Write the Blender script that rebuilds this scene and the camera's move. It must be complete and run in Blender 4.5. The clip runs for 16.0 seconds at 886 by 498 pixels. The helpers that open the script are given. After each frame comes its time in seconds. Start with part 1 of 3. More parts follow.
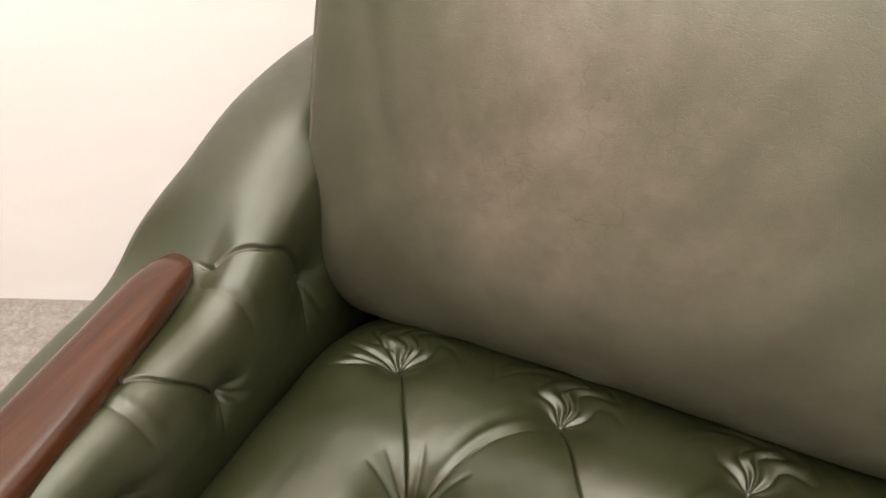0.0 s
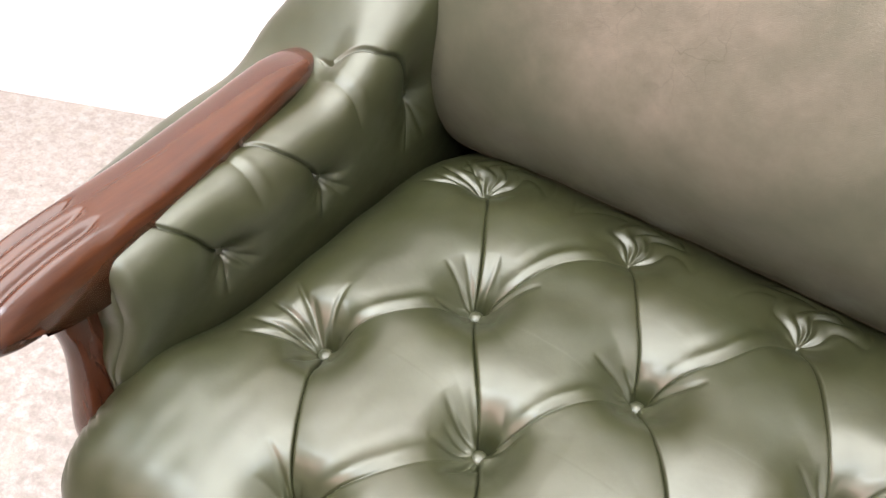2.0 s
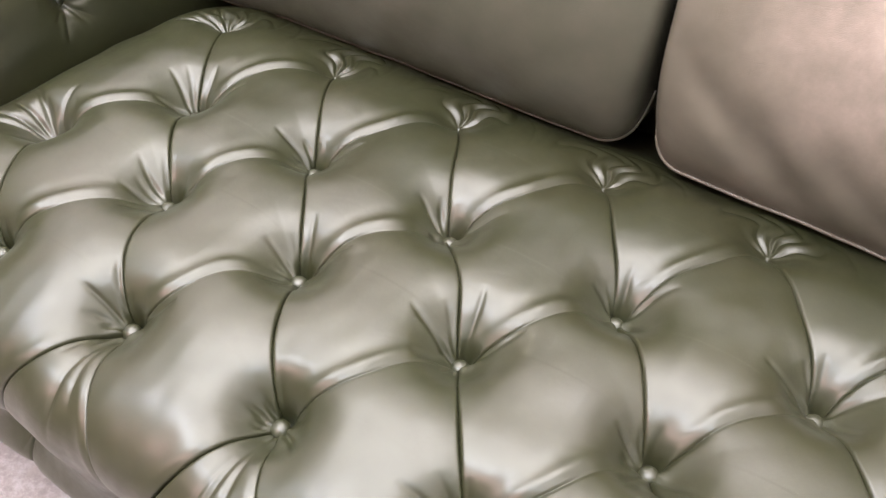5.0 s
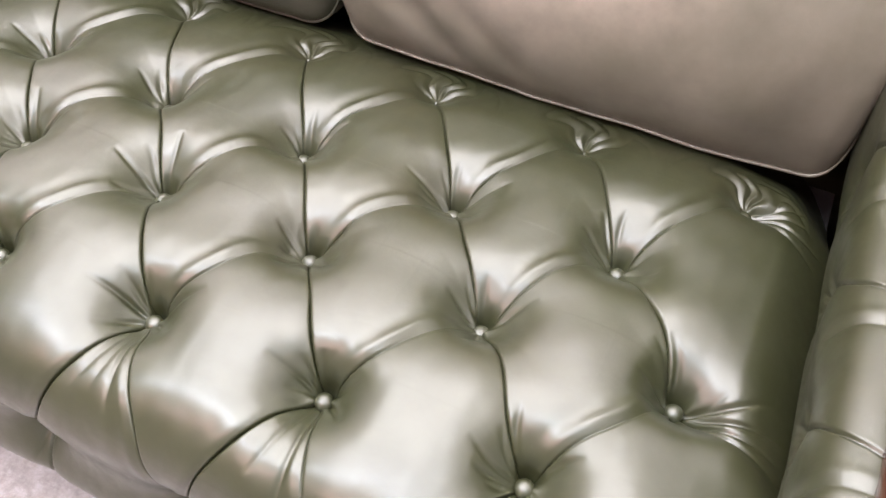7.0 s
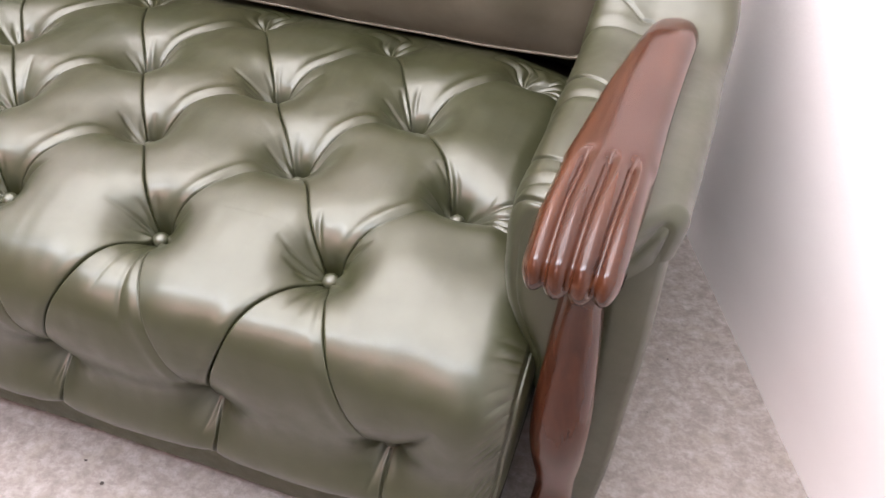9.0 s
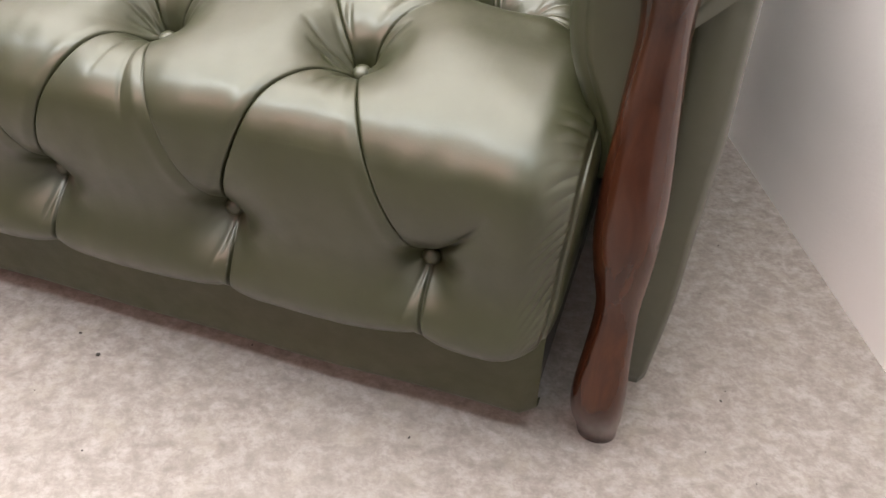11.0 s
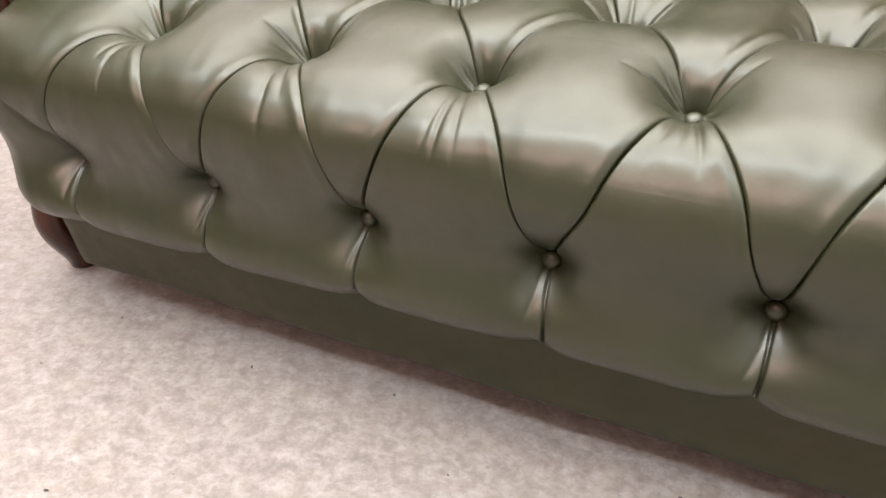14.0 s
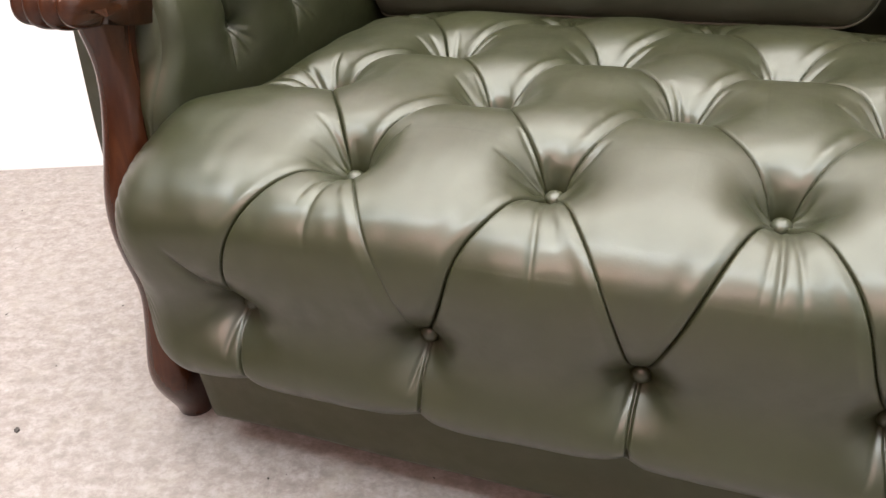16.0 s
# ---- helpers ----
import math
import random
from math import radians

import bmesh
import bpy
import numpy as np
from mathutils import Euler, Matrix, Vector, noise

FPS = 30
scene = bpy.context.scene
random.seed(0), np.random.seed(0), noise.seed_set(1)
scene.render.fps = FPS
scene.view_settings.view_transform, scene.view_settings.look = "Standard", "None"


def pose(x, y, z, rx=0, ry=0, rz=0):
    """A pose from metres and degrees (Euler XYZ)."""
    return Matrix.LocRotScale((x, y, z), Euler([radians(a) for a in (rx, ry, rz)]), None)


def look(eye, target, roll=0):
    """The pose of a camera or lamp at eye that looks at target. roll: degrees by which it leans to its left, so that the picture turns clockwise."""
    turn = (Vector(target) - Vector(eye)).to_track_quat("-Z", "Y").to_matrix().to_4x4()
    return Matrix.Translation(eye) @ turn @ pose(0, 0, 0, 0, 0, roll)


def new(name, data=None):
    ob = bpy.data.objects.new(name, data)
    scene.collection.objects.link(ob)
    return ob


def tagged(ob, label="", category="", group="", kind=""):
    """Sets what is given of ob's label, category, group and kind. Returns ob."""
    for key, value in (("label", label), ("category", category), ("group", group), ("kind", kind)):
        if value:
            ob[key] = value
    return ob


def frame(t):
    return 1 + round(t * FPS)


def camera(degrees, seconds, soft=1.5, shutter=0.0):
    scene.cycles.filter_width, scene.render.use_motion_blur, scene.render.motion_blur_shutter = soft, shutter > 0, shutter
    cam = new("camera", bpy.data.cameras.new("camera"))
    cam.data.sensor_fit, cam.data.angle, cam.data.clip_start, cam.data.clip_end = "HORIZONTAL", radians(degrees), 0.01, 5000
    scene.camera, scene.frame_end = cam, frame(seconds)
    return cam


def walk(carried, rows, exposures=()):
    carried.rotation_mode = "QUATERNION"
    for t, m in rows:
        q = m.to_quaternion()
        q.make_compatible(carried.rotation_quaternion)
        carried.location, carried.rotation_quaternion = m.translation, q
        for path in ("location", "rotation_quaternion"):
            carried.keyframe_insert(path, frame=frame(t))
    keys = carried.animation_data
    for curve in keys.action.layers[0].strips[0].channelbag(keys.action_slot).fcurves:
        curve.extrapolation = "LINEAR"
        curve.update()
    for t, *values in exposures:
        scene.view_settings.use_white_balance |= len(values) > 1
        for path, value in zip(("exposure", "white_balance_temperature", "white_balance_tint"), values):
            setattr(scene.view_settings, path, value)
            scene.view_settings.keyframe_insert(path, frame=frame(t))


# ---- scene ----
cam = camera(57.3, 16.0)
PATH = [
    (0, (-0.239, -0.006, 1.105), (-0.96, 1.349, -0.178), -2.3),
    (0.5, (-0.253, -0.035, 1.091), (-0.968, 1.255, -0.26), -2.1),
    (1, (-0.25, -0.062, 1.085), (-0.991, 1.163, -0.312), -0.8),
    (1.5, (-0.246, -0.095, 1.073), (-1.001, 1.095, -0.346), 1.4),
    (2, (-0.187, -0.111, 1.064), (-1.011, 1.025, -0.362), 1.1),
    (2.5, (-0.116, -0.109, 1.055), (-0.995, 0.976, -0.377), 0.3),
    (3, (-0.043, -0.11, 1.042), (-0.959, 0.954, -0.383), -0.1),
    (3.2, (-0.026, -0.112, 1.038), (-0.929, 0.958, -0.39), 0.3),
    (5.3, (0.294, -0.186, 0.995), (-0.442, 1.029, -0.412), 2.4),
    (5.5, (0.336, -0.198, 0.998), (-0.379, 1.025, -0.413), 2.6),
    (6, (0.418, -0.209, 0.999), (-0.25, 1.023, -0.428), 2.7),
    (6.5, (0.47, -0.222, 1.002), (-0.143, 1.034, -0.43), 3.5),
    (7, (0.546, -0.243, 1.008), (-0.002, 1.039, -0.427), 4.2),
    (7.5, (0.618, -0.286, 1.015), (0.119, 1.036, -0.401), 4.8),
    (8, (0.703, -0.342, 1.012), (0.228, 1.046, -0.347), 4.2),
    (8.2, (0.728, -0.367, 1.006), (0.271, 1.035, -0.345), 3.7),
    (10.3, (0.796, -0.509, 0.778), (0.368, 1.004, -0.458), 3.3),
    (10.5, (0.803, -0.512, 0.752), (0.37, 0.991, -0.494), 3.1),
    (11, (0.758, -0.514, 0.707), (0.313, 0.983, -0.543), 3.0),
    (11.5, (0.661, -0.517, 0.694), (0.188, 0.987, -0.538), 2.5),
    (12, (0.556, -0.532, 0.69), (0.045, 0.978, -0.517), 1.1),
    (12.5, (0.469, -0.563, 0.694), (-0.068, 0.984, -0.454), 1.1),
    (13, (0.394, -0.568, 0.684), (-0.245, 0.959, -0.439), 1.0),
    (13.5, (0.303, -0.584, 0.663), (-0.437, 0.924, -0.423), -0.3),
    (14, (0.205, -0.576, 0.657), (-0.585, 0.919, -0.411), -2.2),
    (14.5, (0.135, -0.568, 0.654), (-0.633, 0.95, -0.397), -3.0),
    (15, (0.036, -0.567, 0.657), (-0.704, 0.983, -0.368), -2.7),
    (15.5, (-0.066, -0.566, 0.678), (-0.751, 1.018, -0.333), -2.6),
    (16, (-0.142, -0.56, 0.7), (-0.786, 1.053, -0.291), -2.6),
]
EXPOSURES = [(0.0, -0.22, 7100, 9), (0.6, 0.28, 6950, 9), (1.0, 0.64, 6800, 10), (2.0, 0.66, 6350, 13), (3.2, 0.47, 6350, 15), (5.3, 0.60, 6250, 24), (6.9, 0.86, 6170, 24), (8.2, 0.68, 6250, 25), (10.3, 0.34, 6600, 14), (11.5, 0.22, 6700, 14), (12.4, 0.56, 6600, 15), (13.3, 0.50, 6600, 15), (14.2, 0.28, 6600, 14), (16.0, 0.32, 6500, 13)]
walk(cam, [(t, look(eye, target, roll)) for t, eye, target, roll in PATH], EXPOSURES)

# ---- room axes: the sofa stands askew in a corner ----
TURN = radians(22.6)
E1 = Vector((math.cos(TURN), math.sin(TURN), 0))
E2 = Vector((-math.sin(TURN), math.cos(TURN), 0))
_b = Vector((-1.55, 0.675, 0))
_r = Vector((0.98, 0.545, 0))
CORNER = E1 * _r.dot(E1) + E2 * _b.dot(E2)
ROOM_W, ROOM_D, ROOM_H = 7.6, 3.45, 2.75
WX0, WX1, WZ0, WZ1 = -4.3, -1.6, 2.30, 2.60  # the window opening


def room(a, b, z=0.0):
    """A point of the room: a along the back wall, b along the side wall, both from the corner."""
    p = CORNER + E1 * a + E2 * b
    return (p.x, p.y, z)


# ---- light ----
world = bpy.data.worlds.new("world")
scene.world = world
world.use_nodes = True
_wn = world.node_tree.nodes
_sky = _wn.new("ShaderNodeTexSky")
_sky.sky_type = "NISHITA"
_sky.sun_disc = False
_sky.sun_elevation = radians(35)
_sky.sun_rotation = radians(200)
world.node_tree.links.new(_sky.outputs[0], _wn["Background"].inputs[0])
_wn["Background"].inputs[1].default_value = 0.12


def area(name, eye, target, sx, sy, power, colour):
    data = bpy.data.lights.new(name, "AREA")
    data.shape, data.size, data.size_y, data.energy, data.color = "RECTANGLE", sx, sy, power, colour
    ob = new(name, data)
    ob.matrix_world = look(eye, target)
    return ob


# Unseen overhead light; its broad panel size is invented, for an even sheen.
OVERHEAD_AT = (-1.50, -1.17, 2.68)
overhead = area("unseen_overhead_light", room(*OVERHEAD_AT), room(-1.50, -1.17, 0), 2.9, 2.3, 134, (1.0, 0.985, 0.96))
overhead.matrix_world = Matrix.Translation(room(*OVERHEAD_AT)) @ Matrix.Rotation(TURN, 4, "Z")
area("ceiling_strip_light", (-0.3, -1.16, 2.62), (-0.3, -1.16, 0), 3.6, 0.30, 60, (0.80, 0.92, 1.0))
WMID = (WX0 + WX1) / 2
area("window_light", room(WMID, -ROOM_D - 0.05, (WZ0 + WZ1) / 2), room(WMID, 0, (WZ0 + WZ1) / 2), WX1 - WX0, WZ1 - WZ0, 56, (1.0, 0.60, 0.53))


# ---- materials ----
class Nodes:
    def __init__(self, name):
        self.mat = bpy.data.materials.new(name)
        self.mat.use_nodes = True
        self.tree = self.mat.node_tree
        self.bsdf = self.tree.nodes["Principled BSDF"]

    def add(self, kind, **inputs):
        n = self.tree.nodes.new("ShaderNode" + kind)
        for k, v in inputs.items():
            n.inputs[k.replace("_", " ")].default_value = v
        return n

    def link(self, a, b):
        self.tree.links.new(a, b)

    def coords(self, scale=(1, 1, 1)):
        g = self.add("NewGeometry")
        m = self.add("Mapping")
        m.inputs["Scale"].default_value = scale
        self.link(g.outputs["Position"], m.inputs["Vector"])
        return m.outputs["Vector"]

    def noise(self, vec, scale, detail=3.0, rough=0.55, distortion=0.0):
        n = self.add("TexNoise", Scale=scale, Detail=detail, Roughness=rough, Distortion=distortion)
        self.link(vec, n.inputs["Vector"])
        return n.outputs["Fac"]

    def ramp(self, fac, stops):
        n = self.add("ValToRGB")
        e = n.color_ramp.elements
        while len(e) < len(stops):
            e.new(0.5)
        for el, (pos, col) in zip(e, stops):
            el.position = pos
            el.color = (*col, 1) if len(col) == 3 else col
        self.link(fac, n.inputs["Fac"])
        return n.outputs["Color"]

    def span(self, fac, lo, hi, a=0.0, b=1.0):
        n = self.add("MapRange")
        n.inputs["From Min"].default_value, n.inputs["From Max"].default_value = a, b
        n.inputs["To Min"].default_value, n.inputs["To Max"].default_value = lo, hi
        self.link(fac, n.inputs["Value"])
        return n.outputs["Result"]

    def mix(self, fac, a, b, kind="MIX"):
        n = self.tree.nodes.new("ShaderNodeMix")
        n.data_type, n.blend_type = "RGBA", kind
        for sock, v in ((n.inputs["Factor"], fac), (n.inputs[6], a), (n.inputs[7], b)):
            if hasattr(v, "is_linked"):
                self.link(v, sock)
            else:
                sock.default_value = v if not isinstance(v, tuple) else (*v, 1)
        return n.outputs[2]

    def bump(self, *layers):
        last = None
        for height, strength, dist in layers:
            n = self.add("Bump", Strength=strength, Distance=dist)
            self.link(height, n.inputs["Height"])
            if last:
                self.link(last, n.inputs["Normal"])
            last = n.outputs["Normal"]
        self.link(last, self.bsdf.inputs["Normal"])


def leather(name, dark, light, worn_or_sheen, wear, rough, grain, coat, creased, centred=None, shine=0.45):
    m = Nodes(name)
    v = m.coords()
    big = m.noise(v, 7.0, 4, 0.6, 0.4)
    mid = m.noise(v, 45.0, 4, 0.6)
    col = m.ramp(big, [(0.3, dark), (0.7, light)])
    patch = m.noise(v, 4.2, 3, 0.55, 0.6)
    w = m.span(patch, 0.0, wear, 0.42, 0.7)
    if centred:  # pale middle: pinkish sheen painted into the colour of the browned leather
        gen = m.add("TexCoord")
        off = m.add("Mapping")
        off.vector_type = "POINT"
        off.inputs["Location"].default_value = (-2.3 * centred[0], 0.0, -2.0 * centred[1])
        off.inputs["Scale"].default_value = (2.3, 0.0, 2.0)
        m.link(gen.outputs["Generated"], off.inputs["Vector"])
        ln = m.add("VectorMath")
        ln.operation = "LENGTH"
        m.link(off.outputs["Vector"], ln.inputs[0])
        core = m.span(ln.outputs["Value"], 0.95, 0.13, 0.10, 0.80)
        mul = m.add("Math")
        mul.operation = "MULTIPLY"
        m.link(core, mul.inputs[0])
        m.link(m.span(patch, 0.45, 1.0, 0.35, 0.65), mul.inputs[1])
        mot = m.add("Math")
        mot.operation = "MULTIPLY"
        m.link(mul.outputs[0], mot.inputs[0])
        m.link(m.span(m.noise(v, 15.0, 5, 0.7), 0.62, 1.3, 0.32, 0.68), mot.inputs[1])
        w = mot.outputs[0]
    col = m.mix(w, col, worn_or_sheen)
    if centred:  # short cracks in the pale middle
        web = m.add("TexVoronoi", Scale=34.0)
        web.feature = "DISTANCE_TO_EDGE"
        bend = m.add("VectorMath")
        bend.operation = "MULTIPLY_ADD"
        nz = m.add("TexNoise", Scale=22.0, Detail=3.0)
        m.link(v, nz.inputs["Vector"])
        m.link(nz.outputs["Color"], bend.inputs[0])
        bend.inputs[1].default_value = (0.06, 0.06, 0.06)
        m.link(v, bend.inputs[2])
        m.link(bend.outputs["Vector"], web.inputs["Vector"])
        thin = m.span(web.outputs["Distance"], 0.60, 0.0, 0.0, 0.034)
        keep = m.add("Math")
        keep.operation = "MULTIPLY"
        m.link(thin, keep.inputs[0])
        gate = m.add("Math")
        gate.operation = "MULTIPLY"
        m.link(m.span(ln.outputs["Value"], 1.0, 0.0, 0.05, 0.45), gate.inputs[0])
        m.link(m.span(m.noise(v, 17.0, 2), 0.0, 1.0, 0.40, 0.60), gate.inputs[1])
        m.link(gate.outputs[0], keep.inputs[1])
        col = m.mix(keep.outputs[0], col, tuple(c * 0.8 for c in dark))
    col = m.mix(m.span(mid, 0.0, 0.3, 0.2, 0.8), col, tuple(c * 0.85 for c in dark))
    m.link(col, m.bsdf.inputs["Base Color"])
    m.link(m.span(mid, rough - 0.05, rough + 0.07, 0.3, 0.7), m.bsdf.inputs["Roughness"])
    m.bsdf.inputs["Specular IOR Level"].default_value = shine
    m.bsdf.inputs["Specular Tint"].default_value = (0.965, 1.0, 0.895, 1)
    m.bsdf.inputs["Coat Weight"].default_value = coat
    m.bsdf.inputs["Coat Roughness"].default_value = 0.235
    vor = m.add("TexVoronoi", Scale=620.0)
    vor.feature = "DISTANCE_TO_EDGE"
    m.link(v, vor.inputs["Vector"])
    fine = m.span(vor.outputs["Distance"], 0.0, 1.0, 0.0, 0.25)
    # thin broken creases where the hide has been flexed
    line = m.noise(v, 26.0, 4, 0.6, 1.5)
    crack = m.add("Math")
    crack.operation = "ABSOLUTE"
    sub = m.add("Math")
    sub.operation = "SUBTRACT"
    m.link(line, sub.inputs[0])
    sub.inputs[1].default_value = 0.5
    m.link(sub.outputs[0], crack.inputs[0])
    m.bump((m.noise(v, 16.0, 3), 0.16, 0.004), (mid, 0.20, 0.0012), (m.span(crack.outputs[0], 0.0, 1.0, 0.0, 0.02), creased, 0.0006), (fine, grain, 0.00022))
    return m.mat


M_LEATHER = leather("olive_leather", (0.0162, 0.0182, 0.0055), (0.0222, 0.0246, 0.0080), (0.034, 0.0290, 0.0135), 0.3, 0.43, 0.06, 0.32, 0.03, None, 0.66)
# The seat's leather again, paler base and weaker shine in place of floor reflection.
M_RAIL = leather("olive_leather_lit_copy", (0.028, 0.0305, 0.0110), (0.037, 0.0390, 0.0150), (0.048, 0.038, 0.019), 0.4, 0.52, 0.10, 0.05, 0.03, None, 0.36)
# Base lifted for missing front light; the pale middle is painted sheen.
M_CUSHION_LIT = leather("lit_olive_leather", (0.078, 0.073, 0.048), (0.114, 0.103, 0.072), (0.42, 0.340, 0.274), 1.0, 0.38, 0.3, 0.08, 0.15, (0.40, 0.56))
# Browned olive leather, with a small pinkish highlight painted into the middle.
M_CUSHION = leather("worn_sheen_olive_leather", (0.0465, 0.0495, 0.0310), (0.066, 0.067, 0.043), (0.200, 0.160, 0.126), 1.0, 0.38, 0.3, 0.06, 0.15, (0.42, 0.60))


def wood(name, grain):
    m = Nodes(name)
    v = m.coords(grain)
    g = m.noise(v, 1.0, 6, 0.65, 1.2)
    col = m.ramp(g, [(0.25, (0.0220, 0.0066, 0.0028)), (0.5, (0.042, 0.0132, 0.0052)), (0.8, (0.074, 0.0250, 0.0094))])
    big = m.noise(m.coords(), 9.0, 3)
    col = m.mix(m.span(big, 0.0, 0.55, 0.4, 0.7), col, (0.026, 0.008, 0.0045))
    m.link(col, m.bsdf.inputs["Base Color"])
    m.link(m.span(g, 0.14, 0.22), m.bsdf.inputs["Roughness"])
    m.bsdf.inputs["Specular IOR Level"].default_value = 0.26
    m.bsdf.inputs["Coat Weight"].default_value = 0.24
    m.bsdf.inputs["Coat Roughness"].default_value = 0.13
    m.bump((g, 0.02, 0.0003), (m.noise(m.coords(), 30.0, 2), 0.04, 0.002))
    return m.mat


M_WOOD = wood("mahogany", (38, 3.2, 38))
M_POST = wood("mahogany_upright", (38, 38, 3.2))


def vinyl():
    m = Nodes("mottled_vinyl")
    v = m.coords((1.0, 1.0, 1.0))
    rot = m.add("Mapping")
    rot.inputs["Rotation"].default_value = (0, 0, -TURN)
    rot.inputs["Scale"].default_value = (0.95, 1.1, 1)
    m.link(v, rot.inputs["Vector"])
    r = rot.outputs["Vector"]
    a = m.noise(r, 44.0, 5, 0.72, 0.25)
    b = m.noise(r, 120.0, 4, 0.7, 0.2)
    c = m.noise(v, 3.0, 2)
    col = m.ramp(a, [(0.33, (0.185, 0.161, 0.143)), (0.47, (0.242, 0.214, 0.194)), (0.56, (0.288, 0.261, 0.239)), (0.68, (0.345, 0.315, 0.292))])
    col = m.mix(m.span(b, 0.0, 0.55, 0.45, 0.72), col, (0.130, 0.116, 0.098))
    col = m.mix(m.span(m.noise(r, 19.0, 4, 0.65), 0.0, 0.35, 0.52, 0.72), col, (0.30, 0.272, 0.215))
    col = m.mix(m.span(c, 0.0, 0.25, 0.3, 0.7), col, (0.27, 0.252, 0.230))
    m.link(col, m.bsdf.inputs["Base Color"])
    m.link(m.span(b, 0.42, 0.6), m.bsdf.inputs["Roughness"])
    m.bsdf.inputs["Specular IOR Level"].default_value = 0.35
    m.bump((b, 0.15, 0.0008))
    return m.mat


def paint(name, base, tint):
    m = Nodes(name)
    v = m.coords((1, 1, 2.5))
    a = m.noise(v, 90.0, 4, 0.6)
    b = m.noise(v, 2.5, 3)
    m.link(m.mix(m.span(b, 0, 1, 0.3, 0.7), base, tint), m.bsdf.inputs["Base Color"])
    m.bsdf.inputs["Roughness"].default_value = 0.6
    m.bump((m.noise(v, 14.0, 3), 0.2, 0.004), (a, 0.3, 0.0015))
    return m.mat


def plain(name, colour, rough):
    m = Nodes(name)
    v = m.coords()
    m.link(m.mix(m.span(m.noise(v, 60.0), 0, 0.5, 0.3, 0.7), colour, tuple(c * 0.75 for c in colour)), m.bsdf.inputs["Base Color"])
    m.bsdf.inputs["Roughness"].default_value = rough
    return m.mat


M_FLOOR = vinyl()
M_WALL = paint("white_wall_paint", (0.84, 0.82, 0.80), (0.80, 0.775, 0.755))
M_CEIL = paint("ceiling_paint", (0.80, 0.79, 0.77), (0.75, 0.74, 0.72))
# Paint of the unseen added walls; kept dark to cut bounce on the sofa.
M_FAR = paint("bounce_cutting_grey_paint", (0.20, 0.19, 0.18), (0.17, 0.16, 0.15))
M_DARK = plain("black_lining", (0.02, 0.02, 0.018), 0.9)
M_DEBRIS = plain("dark_grit", (0.04, 0.035, 0.03), 0.8)


# ---- mesh helpers ----
def mesh_of(name, verts, faces, mat, smooth=True):
    me = bpy.data.meshes.new(name)
    me.from_pydata(verts, [], faces)
    me.materials.append(mat)
    if smooth:
        me.polygons.foreach_set("use_smooth", np.ones(len(me.polygons), bool))
    me.update()
    return me


def grid_mesh(name, pts, mat, wrap=False, caps=False, flip=False):
    """A mesh over an array of points of shape (rows, columns, 3). wrap joins the last column to the first."""
    n, k = pts.shape[:2]
    idx = np.arange(n * k).reshape(n, k)
    right = np.roll(idx, -1, 1) if wrap else idx[:, 1:]
    left = idx if wrap else idx[:, :-1]
    quads = np.stack([left[:-1], right[:-1], right[1:], left[1:]], -1).reshape(-1, 4)
    if flip:
        quads = quads[:, ::-1]
    verts = pts.reshape(-1, 3)
    me = bpy.data.meshes.new(name)
    if caps:
        faces = [tuple(int(i) for i in q) for q in quads]
        first, last = [int(i) for i in idx[0]], [int(i) for i in idx[-1]]
        faces += [tuple(first if flip else first[::-1]), tuple(last[::-1] if flip else last)]
        me.from_pydata([tuple(v) for v in verts], [], faces)
    else:
        me.vertices.add(len(verts))
        me.vertices.foreach_set("co", verts.astype(np.float32).ravel())
        me.loops.add(quads.size)
        me.loops.foreach_set("vertex_index", quads.astype(np.int32).ravel())
        me.polygons.add(len(quads))
        me.polygons.foreach_set("loop_start", np.arange(0, quads.size, 4, dtype=np.int32))
        me.update(calc_edges=True)
        me.validate()
    me.polygons.foreach_set("use_smooth", np.ones(len(me.polygons), bool))
    me.materials.append(mat)
    me.update()
    return me


def part(name, me, parent, label=""):
    ob = new(name, me)
    ob.parent = parent
    return tagged(ob, label) if label else ob


def from_bm(name, bm, mat, smooth=False):
    me = bpy.data.meshes.new(name)
    bm.to_mesh(me)
    bm.free()
    me.materials.append(mat)
    if smooth:
        me.polygons.foreach_set("use_smooth", np.ones(len(me.polygons), bool))
    return me


def box_bm(x0, x1, y0, y1, z0, z1, bevel=0.0):
    bm = bmesh.new()
    bmesh.ops.create_cube(bm, size=1, matrix=Matrix.Translation(((x0 + x1) / 2, (y0 + y1) / 2, (z0 + z1) / 2)) @ Matrix.Diagonal((x1 - x0, y1 - y0, z1 - z0, 1)))
    if bevel:
        bmesh.ops.bevel(bm, geom=bm.edges[:], offset=bevel, segments=3, affect="EDGES")
    return bm


def spline(points, n):
    """n points evenly along a smooth curve through the given ones."""
    p = np.array(points, float)
    q = np.vstack([2 * p[0] - p[1], p, 2 * p[-1] - p[-2]])
    out = []
    for i in range(1, len(q) - 2):
        t = np.linspace(0, 1, 40, endpoint=False)[:, None]
        a, b, c, d = q[i - 1], q[i], q[i + 1], q[i + 2]
        out.append(0.5 * (2 * b + (c - a) * t + (2 * a - 5 * b + 4 * c - d) * t**2 + (3 * b - a - 3 * c + d) * t**3))
    out = np.vstack([*out, p[-1:]])
    s = np.r_[0, np.cumsum(np.linalg.norm(np.diff(out, axis=0), axis=1))]
    at = np.linspace(0, s[-1], n)
    return np.stack([np.interp(at, s, out[:, k]) for k in range(p.shape[1])], 1)


